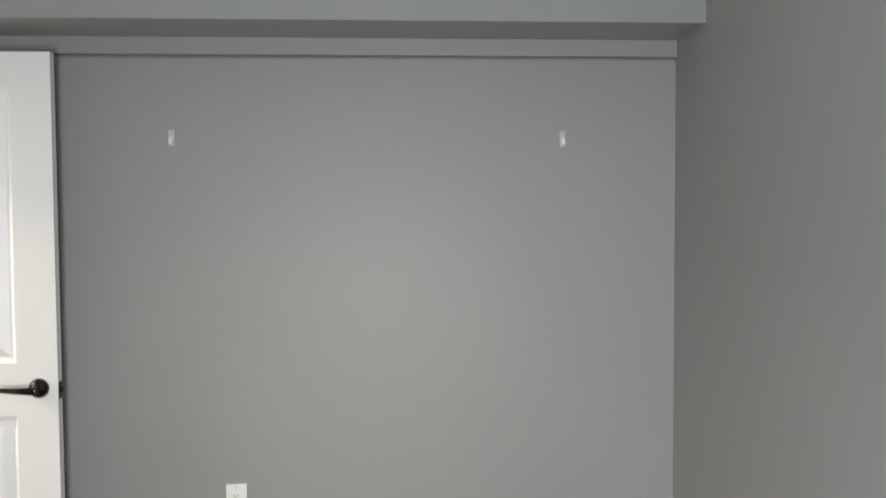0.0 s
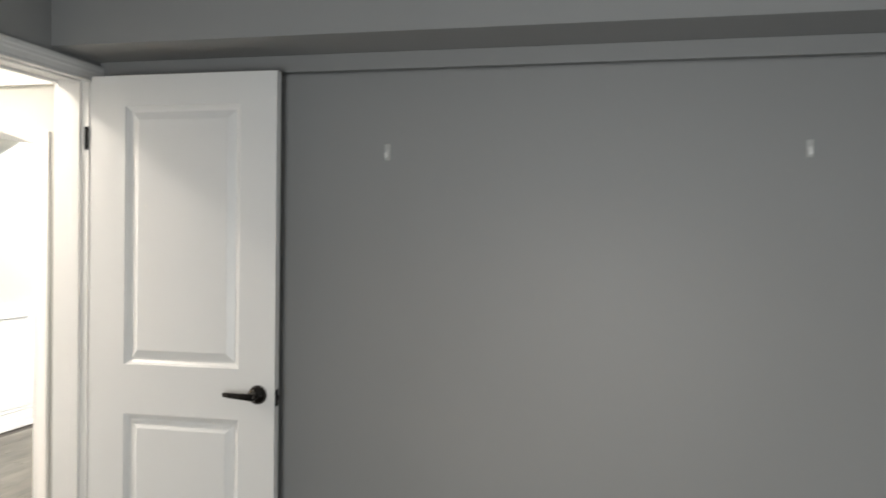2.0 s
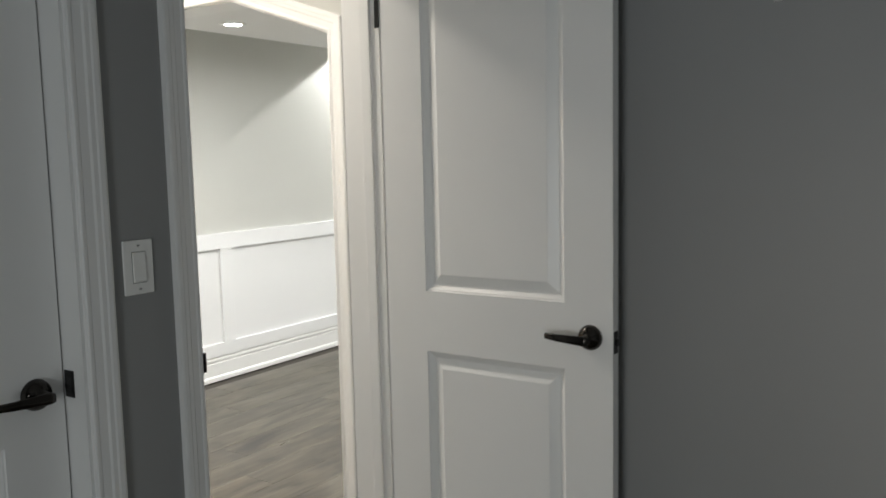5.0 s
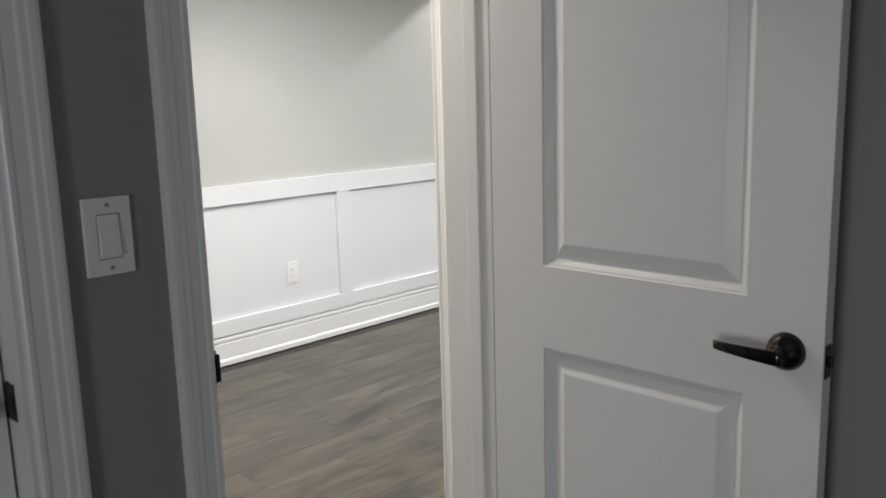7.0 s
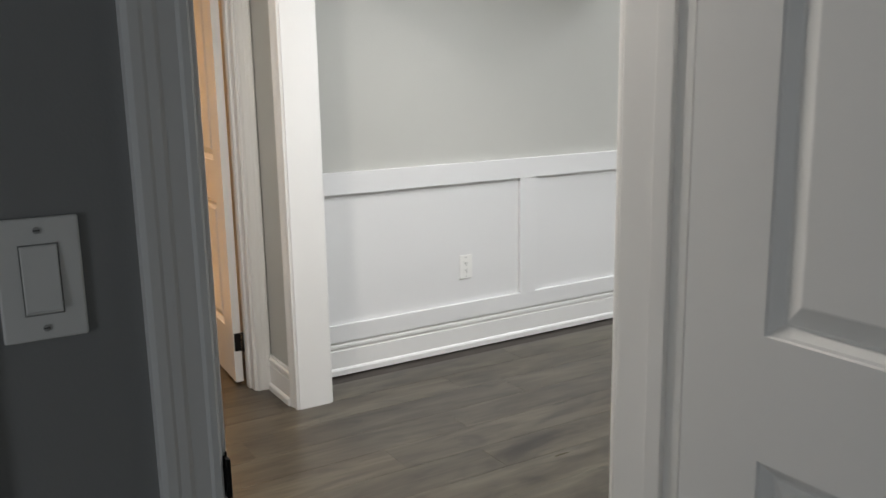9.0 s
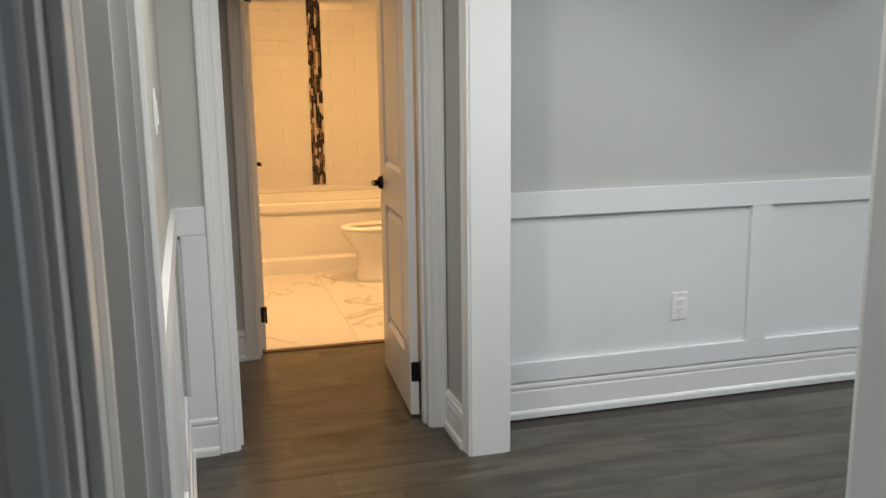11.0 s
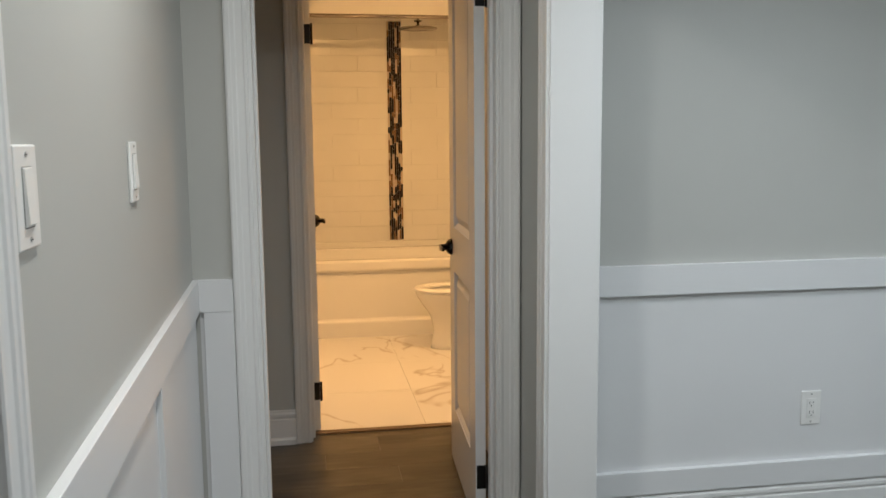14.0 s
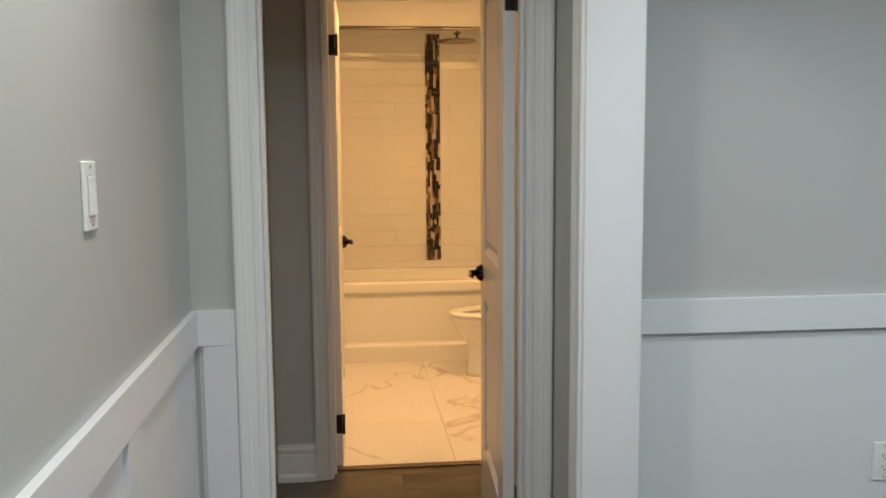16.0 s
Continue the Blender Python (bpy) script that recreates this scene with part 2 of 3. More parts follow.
# ---- setting: walls of the grey room ----
W = box(0.03, 3.08, -0.083, 0.045, 0, TOP)
add_box(W, 0.03, 2.941, -0.105, -0.083, 0, 2.046)
structure("wall_north", W, ROOM_GREY, "plain grey painted bedroom wall", "wall")
structure("wall_east", box(2.941, 3.08, -4.4, -0.083, 0, TOP), ROOM_GREY, "plain grey painted bedroom wall", "wall")
# the opening in this wall is added for the fill lamp
W = bmesh.new()
add_box(W, 0.03, 1.15, -4.4, -4.3, 0, TOP)
add_box(W, 2.25, 2.941, -4.4, -4.3, 0, TOP)
add_box(W, 1.15, 2.25, -4.4, -4.3, 0, 0.30)
add_box(W, 1.15, 2.25, -4.4, -4.3, 1.50, TOP)
structure("wall_south", W, ROOM_GREY, "plain grey painted bedroom wall with an opening for the added window", "wall")
W = bmesh.new()
for x0, x1, y0, y1, z0, z1 in ((-0.10, 0.03, -0.172, 0.045, 0, 2.06), (-0.10, 0.03, -1.206, -0.932, 0, 2.06), (-0.10, 0.03, -4.4, -1.99, 0, 2.06),
                               (-0.10, 0.03, -4.4, 0.045, 2.06, TOP)):
    add_box(W, x0, x1, y0, y1, z0, z1)
structure("wall_west", W, ROOM_GREY, "plain grey painted bedroom wall with two doorways", "wall")
structure("soffit", box(0.03, 2.941, -0.399, -0.083, 2.116, TOP), ROOM_GREY, "grey boxed-in soffit under the ceiling", "soffit")
structure("trim", box(0.03, 2.941, -0.120, -0.083, 2.056, 2.116, 0.002), ROOM_GREY, "thin grey painted ledge under the soffit", "trim")
structure("ceiling", box(-0.10, 3.08, -4.4, 0.045, TOP, TOP + 0.1), CEILING, "flat white bedroom ceiling", "ceiling")

# ---- setting: hall, den and passage ----
# the south wall of the hall stands a little out of square
SOUTH = Matrix.Translation((-2.586, -0.958, 0)) @ Matrix.Rotation(radians(1.1), 4, 'Z')
JX = 1.776   # start of the side doorway, along the wall
W = bmesh.new()
add_box(W, 2.43, 2.49, -0.10, 0, 0, TOP)
add_box(W, -0.11, JX - 0.018, -0.10, 0, 0, TOP)
add_box(W, JX - 0.018, 2.43, -0.10, 0, 2.06, TOP)
structure("wall_hall_south", W, GREIGE, "light greige hall wall above white wainscot", "wall").matrix_world = SOUTH
W = bmesh.new()
add_box(W, -2.586, -2.281, 0.066, 0.206, 0, TOP)
add_box(W, -0.382, -0.10, 0.066, 0.206, 0, TOP)
add_box(W, -2.281, -0.382, 0.066, 0.206, 2.022, TOP)
vs = [W.verts.new((x, y, z)) for y in (0.066, 0.206) for x, z in ((-0.382, 2.022), (-0.382, 1.853), (-0.872, 2.022))]
for f in ((0, 1, 2), (3, 5, 4), (0, 3, 4, 1), (1, 4, 5, 2), (2, 5, 3, 0)):
    W.faces.new([vs[i] for i in f])
structure("wall_hall_north", W, GREIGE, "light greige hall wall with a wide cased opening", "wall")
structure("trim", box(-2.586, -0.10, 0.040, 0.066, 2.075, TOP, 0.002), CEILING, "shallow white bulkhead above the cased opening", "trim")
W = bmesh.new()
add_box(W, -2.70, -2.586, -0.96, -0.777, 0, TOP)
add_box(W, -2.70, -2.586, 0.002, 0.206, 0, TOP)
add_box(W, -2.70, -2.586, -0.777, 0.002, 2.06, TOP)
structure("wall_hall_west", W, GREIGE, "light greige wall round the passage doorway", "wall")
structure("wall_den_west", box(-2.70, -2.58, 0.206, 3.6, 0, TOP), GREIGE, "light greige wall above white wainscot", "wall")
structure("wall_den_north", box(-2.58, 0.15, 3.5, 3.6, 0, TOP), GREIGE, "plain light greige wall", "wall")
structure("wall_den_east", box(0.0, 0.15, 0.206, 3.5, 0, TOP), GREIGE, "plain light greige wall", "wall")
structure("ceiling_den", box(-2.58, 0.0, 0.206, 3.5, TOP, TOP + 0.1), CEILING, "flat white den ceiling", "ceiling")
structure("soffit_den", box(-1.90, 0.0, 0.206, 3.5, 2.07, TOP), CEILING, "wide white bulkhead with slim downlights", "soffit")
structure("ceiling_hall", box(-3.84, -0.10, -1.06, 0.206, TOP, TOP + 0.1), CEILING, "flat white hall ceiling", "ceiling")
W = box(-5.50, -2.60, -2.10, -2.00, 0, TOP)
add_box(W, -5.60, -5.50, -2.10, -0.90, 0, TOP)
add_box(W, -2.70, -2.60, -2.00, -1.06, 0, TOP)
structure("wall_passage_south", W, GREIGE, "plain greige wall of an unlit passage", "wall")
structure("ceiling_passage", box(-5.60, -2.60, -2.10, -0.90, TOP - 0.04, TOP), CEILING, "plain ceiling of an unlit passage", "ceiling")
structure("floor_passage", box(-5.60, -2.70, -2.10, -0.96, -0.008, 0.0), WOOD, "grey-brown laminate floor of a passage", "floor")
structure("wall_passage_north", box(-3.84, -2.70, 0.14, 0.24, 0, TOP), GREIGE, "plain greige passage wall", "wall")
W = bmesh.new()
add_box(W, -3.84, -3.72, -0.848, -0.628, 0, TOP)
add_box(W, -3.84, -3.72, 0.110, 0.14, 0, TOP)
add_box(W, -3.84, -3.72, -0.628, 0.110, 2.06, TOP)
structure("wall_bath_east", W, GREIGE, "plain greige wall round the bathroom doorway", "wall")
# the dark room behind the side doorway of the hall
W = bmesh.new()
add_box(W, -1.3, -1.2, -2.1, -1.06, 0, TOP)
add_box(W, -1.3, -0.10, -2.2, -2.1, 0, TOP)
structure("wall_side_room", W, GREIGE, "plain wall of an unlit side room", "wall")
structure("ceiling_side", box(-1.3, -0.10, -2.2, -1.06, TOP - 0.05, TOP), CEILING, "plain ceiling of a side room", "ceiling")

# ---- setting: bathroom ----
structure("wall_bath_south", box(-6.60, -3.84, -0.90, -0.80, 0, 2.33), CEILING, "plain white bathroom wall", "wall")
structure("wall_bath_north", box(-6.60, -3.84, 0.82, 0.92, 0, 2.33), CEILING, "plain white bathroom wall", "wall")
bath_wall = structure("wall_bath_west", box(-6.60, -6.488, -0.80, 0.82, 0, 2.33), GROUT, "white horizontal tile wall behind the bathtub", "wall")
structure("ceiling_bath", box(-6.60, -3.84, -0.90, 0.92, 2.33, 2.43), CEILING, "flat white bathroom ceiling", "ceiling")
structure("soffit_bath", box(-5.90, -5.74, -0.80, 0.82, 2.185, 2.33), CEILING, "boxed white soffit above the bathtub", "soffit")


# ---- casings, jambs, baseboards ----
def casing(name, x, out, y0, y1, head, label):
    """Casing round a doorway in a wall of constant x; out is +1 or -1."""
    t = empty(name, pose(x, (y0 + y1) / 2, 0), label, "door casing", kind="structure")
    o = (out, 0, 0)
    c = (y0 + y1) / 2
    part("side_casing", add_moulding(bmesh.new(), (0, y0 - c, 0), (0, y0 - c, head), (0, -1, 0), o, CASING, 0, 1), WHITE, t)
    part("side_casing", add_moulding(bmesh.new(), (0, y1 - c, 0), (0, y1 - c, head), (0, 1, 0), o, CASING, 0, 1), WHITE, t)
    part("head_casing", add_moulding(bmesh.new(), (0, y0 - c, head), (0, y1 - c, head), (0, 0, 1), o, CASING, 1, 1), WHITE, t)
    return t


def jamb(name, x0, x1, y0, y1, head, stop, label):
    """Lining of a doorway; the clear opening is y0 to y1; stop is the x of the stop's middle."""
    t = empty(name, pose((x0 + x1) / 2, (y0 + y1) / 2, 0), label, "door jamb", kind="structure")
    cx, cy = (x0 + x1) / 2, (y0 + y1) / 2
    part("side_jamb", box(x0 - cx, x1 - cx, y0 - 0.018 - cy, y0 - cy, 0, head), WHITE, t)
    part("side_jamb", box(x0 - cx, x1 - cx, y1 - cy, y1 + 0.018 - cy, 0, head), WHITE, t)
    part("head_jamb", box(x0 - cx, x1 - cx, y0 - 0.018 - cy, y1 + 0.018 - cy, head, head + 0.018), WHITE, t)
    s = stop - cx
    part("stop", box(s - 0.018, s + 0.018, y0 - cy, y0 - cy + 0.011, 0, head - 0.011, 0.002), WHITE, t)
    part("stop", box(s - 0.018, s + 0.018, y1 - cy - 0.011, y1 - cy, 0, head - 0.011, 0.002), WHITE, t)
    part("stop", box(s - 0.018, s + 0.018, y0 - cy, y1 - cy, head - 0.011, head, 0.002), WHITE, t)
    return t


def strike(parent, x, y, z, face, lip=False):
    p = part("strike_plate", box(x - 0.016, x + 0.016, y, y + face * 0.002, z - 0.029, z + 0.029, 0.0006), HINGE, parent, "black metal strike plate")
    p.location = -parent.location
    if lip:
        part("lip", box(x + 0.012, x + 0.026, y - face * 0.003, y + face * 0.003, z - 0.024, z + 0.024, 0.0015), HINGE, p)
    part("latch_hole", box(x - 0.008, x + 0.008, y + face * 0.001, y + face * 0.0026, z - 0.014, z + 0.014), SLOT, p)
    return p


j1 = jamb("jamb_1", -0.114, 0.03, -0.914, -0.190, 2.040, -0.018, "white painted lining of the bedroom doorway")
strike(j1, 0.016, -0.914, 0.920, 1, True)
for z in (0.197, 1.825):
    p = part("hinge_leaf", box(0.015, 0.031, -0.1925, -0.1895, z - 0.042, z + 0.042, 0.0008), HINGE, j1, "black hinge leaf on the jamb")
    p.location = -j1.location
casing("casing_1", 0.03, 1, -0.920, -0.182, 2.030, "white moulded casing of the bedroom doorway")
t = empty("casing_2", pose(-0.10, -0.182, 0), "white moulded casing on the hall side", "door casing", kind="structure")
part("side_casing", add_moulding(bmesh.new(), (0, 0, 0), (0, 0, 2.03), (0, 1, 0), (-1, 0, 0), CASING, 0, 1), WHITE, t)
part("head_casing", add_moulding(bmesh.new(), (0, -0.738, 2.03), (0, 0, 2.03), (0, 0, 1), (-1, 0, 0), CASING, 0, 1), WHITE, t)
j2 = jamb("jamb_2", -0.10, 0.03, -1.972, -1.225, 2.040, -0.082, "white painted lining of the closet doorway")
strike(j2, -0.022, -1.225, 0.935, -1)
casing("casing_3", 0.03, 1, -1.980, -1.217, 2.030, "white moulded casing of the closet doorway")
jamb("jamb_3", -2.70, -2.586, -0.759, -0.016, 2.040, -2.645, "white painted lining of the passage doorway")
casing("casing_4", -2.586, 1, -0.770, -0.008, 2.030, "white moulded casing of the passage doorway")
casing("casing_7", -2.70, -1, -0.770, -0.008, 2.030, "white moulded casing on the passage side")
jamb("jamb_4", -3.84, -3.72, -0.610, 0.092, 2.040, -3.785, "white painted lining of the bathroom doorway")
casing("casing_5", -3.72, 1, -0.618, 0.062, 2.030, "white moulded casing of the bathroom doorway")

# side doorway of the hall
t = empty("jamb_5", SOUTH @ pose(JX, -0.05, 0), "white lining of a side doorway with a strike plate", "door jamb", kind="structure")
part("side_jamb", box(-0.018, 0.0, -0.05, 0.05, 0, 2.04), WHITE, t)
part("side_jamb", box(0.636, 0.654, -0.05, 0.05, 0, 2.04), WHITE, t)
part("head_jamb", box(-0.018, 0.654, -0.05, 0.05, 2.04, 2.058), WHITE, t)
part("stop", box(0.0, 0.011, -0.010, 0.026, 0, 2.03, 0.002), WHITE, t)
part("strike_plate", box(0.0, 0.002, -0.048, -0.022, 0.845, 0.903, 0.0006), HINGE, t, "black metal strike plate")
t = empty("casing_6", SOUTH @ pose(JX - 0.008, 0, 0), "white moulded casing of the side doorway", "door casing", kind="structure")
part("side_casing", add_moulding(bmesh.new(), (0, 0, 0), (0, 0, 2.03), (-1, 0, 0), (0, 1, 0), CASING, 0, 1), WHITE, t)
part("head_casing", add_moulding(bmesh.new(), (0, 0, 2.03), (0.65, 0, 2.03), (0, 0, 1), (0, 1, 0), CASING, 1, 0), WHITE, t)

# wide cased opening with a clipped corner
XA, XB, ZT, ZC, XC = -2.263, -0.395, 1.998, 1.835, -0.872
t = empty("cased_opening", pose(-1.3, 0.066, 0), "white cased opening with one clipped top corner", "door casing", kind="structure")
O = Vector((-1.3, 0.066, 0))


def shift(x, z, y=0.0):
    return Vector((x, 0.066 + y, z)) - O


slope = Vector((XC - XB, 0, ZT - ZC)).normalized()
nrm = Vector((-slope.z, 0, slope.x)) * -1
if nrm.z < 0:
    nrm = -nrm
half = math.atan2(ZT - ZC, XB - XC)
k1 = math.tan((math.pi / 2 - half) / 2)
k2 = math.tan(half / 2)
RV = 0.005
for side, out, y in ((1, (0, -1, 0), 0.0), (2, (0, 1, 0), 0.140)):
    part("side_casing", add_moulding(bmesh.new(), shift(XA - RV, 0, y), shift(XA - RV, ZT + RV, y), (-1, 0, 0), out, CASING, 0, 1), WHITE, t)
    part("head_casing", add_moulding(bmesh.new(), shift(XA - RV, ZT + RV, y), shift(XC + RV * k2, ZT + RV, y), (0, 0, 1), out, CASING, 1, k2), WHITE, t)
    part("sloped_casing", add_moulding(bmesh.new(), shift(XC + RV * k2, ZT + RV, y), shift(XB + RV, ZC + RV * k1, y), nrm, out, CASING, k2, k1), WHITE, t)
    part("side_casing", add_moulding(bmesh.new(), shift(XB + RV, 0, y), shift(XB + RV, ZC + RV * k1, y), (1, 0, 0), out, CASING, 0, k1), WHITE, t)
part("side_jamb", box(XA - 0.018 + 1.3, XA + 1.3, 0.0, 0.140, 0, ZT + 0.018), WHITE, t)
part("side_jamb", box(XB + 1.3, XB + 0.013 + 1.3, 0.0, 0.140, 0, ZC), WHITE, t)
part("head_jamb", box(XA + 1.3, XC + 1.3, 0.0, 0.140, ZT, ZT + 0.018), WHITE, t)
part("sloped_jamb", add_moulding(bmesh.new(), shift(XC, ZT), shift(XB, ZC), nrm, (0, 1, 0), [(0, 0), (0, 0.140), (0.016, 0.140), (0.016, 0)], 0, k1), WHITE, t)


def baseboard(p0, p1, out, m0=0.0, m1=0.0):
    """A tall moulded baseboard; m0 and m1 cut its ends for corners (+ outer, - inner)."""
    d = (Vector(p1) - Vector(p0)).normalized()
    bm = bmesh.new()
    out = Vector(out)
    a = [bm.verts.new(Vector(p0) + Vector((0, 0, u)) + out * w - d * w * m0) for u, w in BASE]
    b = [bm.verts.new(Vector(p1) + Vector((0, 0, u)) + out * w + d * w * m1) for u, w in BASE]
    for i in range(len(BASE)):
        j = (i + 1) % len(BASE)
        bm.faces.new((a[i], a[j], b[j], b[i]))
    bm.faces.new(a)
    bm.faces.new(b[::-1])
    return structure("baseboard", bm, WHITE, "tall white moulded baseboard with a shoe strip", "baseboard")


baseboard((-2.576, 0.206, 0), (-2.576, 3.5, 0), (1, 0, 0))
baseboard((-2.581, -0.956, 0), (-2.581, -0.838, 0), (1, 0, 0), -1, 0)
baseboard((JX - 0.076, 0.005, 0), (0.005, 0.005, 0), (0, 1, 0), 0, -1).matrix_world = SOUTH
baseboard((-2.331, 0.066, 0), (-2.586, 0.066, 0), (0, -1, 0), 0, -1)
baseboard((-2.586, 0.066, 0), (-2.586, 0.060, 0), (1, 0, 0), -1, 0)
baseboard((-3.72, -0.845, 0), (-3.72, -0.686, 0), (1, 0, 0))
baseboard((0.03, -0.105, 0), (2.941, -0.105, 0), (0, -1, 0), 0, -1)
baseboard((2.941, -0.105, 0), (2.941, -4.3, 0), (-1, 0, 0), -1, 0)
baseboard((0.03, -1.149, 0), (0.03, -0.988, 0), (1, 0, 0))
baseboard((-2.58, 3.5, 0), (0, 3.5, 0), (0, -1, 0))


# ---- wainscot ----
def wainscot(name, place, along, out, length, stiles, label, low=0.156, thick=0.0165):
    """White board wainscot on a wall: backing, top rail with its cap line, bottom rail, stiles."""
    t = empty(name, place, label, "wainscot", kind="structure")
    al, ou = Vector(along), Vector(out)

    def board(nm, a0, a1, z0, z1, deep, bev=0.0015):
        c = [al * a0, al * a1 + ou * deep]
        xs, ys = sorted((c[0].x, c[1].x)), sorted((c[0].y, c[1].y))
        return part(nm, box(xs[0], xs[1], ys[0], ys[1], z0, z1, bev), PANEL_WHITE, t)
    board("backing", 0, length, 0, 0.842, 0.004, 0)
    board("top_rail", 0, length, 0.842, 0.942, thick + 0.0015)
    board("bottom_rail", 0, length, low, 0.238, thick)
    for a0, a1 in stiles:
        board("stile", a0, a1, 0.238, 0.842, thick)
    return t


wainscot("wainscot_1", pose(-2.58, 0.206, 0), (0, 1, 0), (1, 0, 0), 3.29, ((1.222, 1.322), (2.54, 2.64)), "white board wainscot with wide flat panels", thick=0.0235)
wainscot("wainscot_2", SOUTH @ pose(JX - 0.076, 0, 0), (-1, 0, 0), (0, 1, 0), JX - 0.08, ((0.0, 0.07), (0.89, 0.99)), "white board wainscot along the hall")
wainscot("wainscot_3", pose(-2.586, -0.941, 0), (0, 1, 0), (1, 0, 0), 0.102, ((0.012, 0.102),), "short white wainscot return beside the doorway")


# ---- doors ----
def door_leaf(width, height, thick, panels):
    """Leaf from the hinge edge at x 0 to x width; faces at y 0 and y thick; moulded raised panels on both."""
    bm = bmesh.new()
    for y, s in ((0.0, 1), (thick, -1)):
        x0, x1 = panels[0][0], panels[0][1]
        xs = [0, x0, x1, width]
        zs = sorted({0.0, height, *[p[2] for p in panels], *[p[3] for p in panels]})
        holes = {(x0, p[2]) for p in panels}
        for i in range(3):
            for j in range(len(zs) - 1):
                if i == 1 and (x0, zs[j]) in holes:
                    continue
                bm.faces.new([bm.verts.new((x, y, z)) for x, z in ((xs[i], zs[j]), (xs[i + 1], zs[j]), (xs[i + 1], zs[j + 1]), (xs[i], zs[j + 1]))])
        for a, b, c, d in panels:
            rings = []
            for inset, depth in ((0, 0), (0.002, 0.004), (0.006, 0.0055), (0.018, 0.0145), (0.022, 0.015), (0.049, 0.004), (0.052, 0.0035)):
                rings.append([bm.verts.new((x, y + s * depth, z)) for x, z in ((a + inset, c + inset), (b - inset, c + inset), (b - inset, d - inset), (a + inset, d - inset))])
            for r0, r1 in zip(rings, rings[1:]):
                for i in range(4):
                    bm.faces.new((r0[i], r0[(i + 1) % 4], r1[(i + 1) % 4], r1[i]))
            bm.faces.new(rings[-1])
    for q in (((0, 0, 0), (0, thick, 0), (0, thick, height), (0, 0, height)), ((width, 0, 0), (width, thick, 0), (width, thick, height), (width, 0, height)),
              ((0, 0, 0), (width, 0, 0), (width, thick, 0), (0, thick, 0)), ((0, 0, height), (width, 0, height), (width, thick, height), (0, thick, height))):
        bm.faces.new([bm.verts.new(p) for p in q])
    bmesh.ops.remove_doubles(bm, verts=bm.verts, dist=0.00005)
    return bm


def lever_set(leaf, x, z, y, side, toward):
    """A rose with a tapered lever; side: outward y sign; toward: x sign of the lever."""
    m = Matrix.Translation((x, y, z)) @ Matrix.Rotation(radians(90 if side < 0 else -90), 4, 'X')
    dome = [(0, 0), (0.0335, 0), (0.0335, 0.003)] + [(0.0325 * math.cos(radians(q)), 0.004 + 0.024 * math.sin(radians(q))) for q in range(8, 68, 10)]
    rose = part("rose", add_lathe(bmesh.new(), dome + [(0.0125, 0.027), (0.0115, 0.044), (0.010, 0.048), (0, 0.048)], m, 32), BRONZE, leaf,
                "black nickel domed rose", True)
    bm = bmesh.new()
    rows = []
    for i in range(13):
        f = i / 12
        d = -0.013 + f * 0.122
        w = (0.0135 - 0.0055 * f) * (0.72 if i == 0 else 1.0)
        h = 0.0060 - 0.0022 * f
        off = 0.047 + 0.004 * math.sin(f * 3.0) - 0.010 * max(0.0, f - 0.8)
        dz = -0.002 + 0.005 * f
        rows.append([bm.verts.new((x + toward * d, y + side * (off + h * math.copysign(abs(math.sin(a)) ** 0.6, math.sin(a))), z + dz + w * math.copysign(abs(math.cos(a)) ** 0.6, math.cos(a))))
                     for a in [2 * math.pi * k / 12 for k in range(12)]])
    for a, b in zip(rows, rows[1:]):
        for k in range(12):
            bm.faces.new((a[k], a[(k + 1) % 12], b[(k + 1) % 12], b[k]))
    bm.faces.new(rows[0])
    bm.faces.new(rows[-1][::-1])
    part("lever", bm, BRONZE, rose, "black nickel lever", True)


def door(name, m, width, thick, label, pin, lever_z=0.912, lever_sides=(-1, 1), st=0.135):
    """pin: y of the hinge knuckles in the leaf's frame."""
    t = empty(name, m, label, "door", kind="structure")
    leaf = part("leaf", door_leaf(width, 2.03, thick, [(st, width - 0.135, 0.24, 0.820), (st, width - 0.135, 0.998, 1.921)]), DOOR_WHITE, t)
    leaf.location.z = 0.010
    for side in lever_sides:
        lever_set(leaf, width - 0.062, lever_z - 0.010, 0.0 if side < 0 else thick, side, -1)
    part("latch_plate", box(width - 0.001, width + 0.0015, 0.005, thick - 0.005, 0.873, 0.931, 0.0005), HINGE, leaf, "black latch plate")
    part("latch_bolt", box(width + 0.001, width + 0.009, 0.011, thick - 0.011, 0.893, 0.911, 0.002), HINGE, leaf)
    for z in (0.187, 1.815):
        h = part("hinge", box(-0.0025, 0.0005, 0.004 if pin > thick / 2 else 0.0, thick if pin > thick / 2 else thick - 0.004, z - 0.042, z + 0.042, 0.0008), HINGE, leaf, "black hinge")
        part("knuckle", add_lathe(bmesh.new(), [(0, -0.045), (0.0055, -0.045), (0.0055, 0.045), (0, 0.045)], Matrix.Translation((-0.004, pin, z)), 12), HINGE, h, "", True)
    return t


door("door_1", pose(0.075, -0.237, 0), 0.717, 0.035, "white two-panel door standing open against the wall", 0.041, 0.922, st=0.137)
door("door_2", pose(-0.040, -1.968, 0, 0, 0, 90), 0.738, 0.035, "closed white panel closet door with a black lever", 0.041, 0.925, (-1,))
door("door_3", pose(-2.712, -0.025, 0, 0, 0, 177), 0.712, 0.035, "white two-panel door standing open into the passage", -0.006, 0.92)
door("door_4", pose(-3.847, -0.573, 0, 0, 0, 179.5), 0.70, 0.035, "white panel bathroom door standing open", -0.006, 0.935)


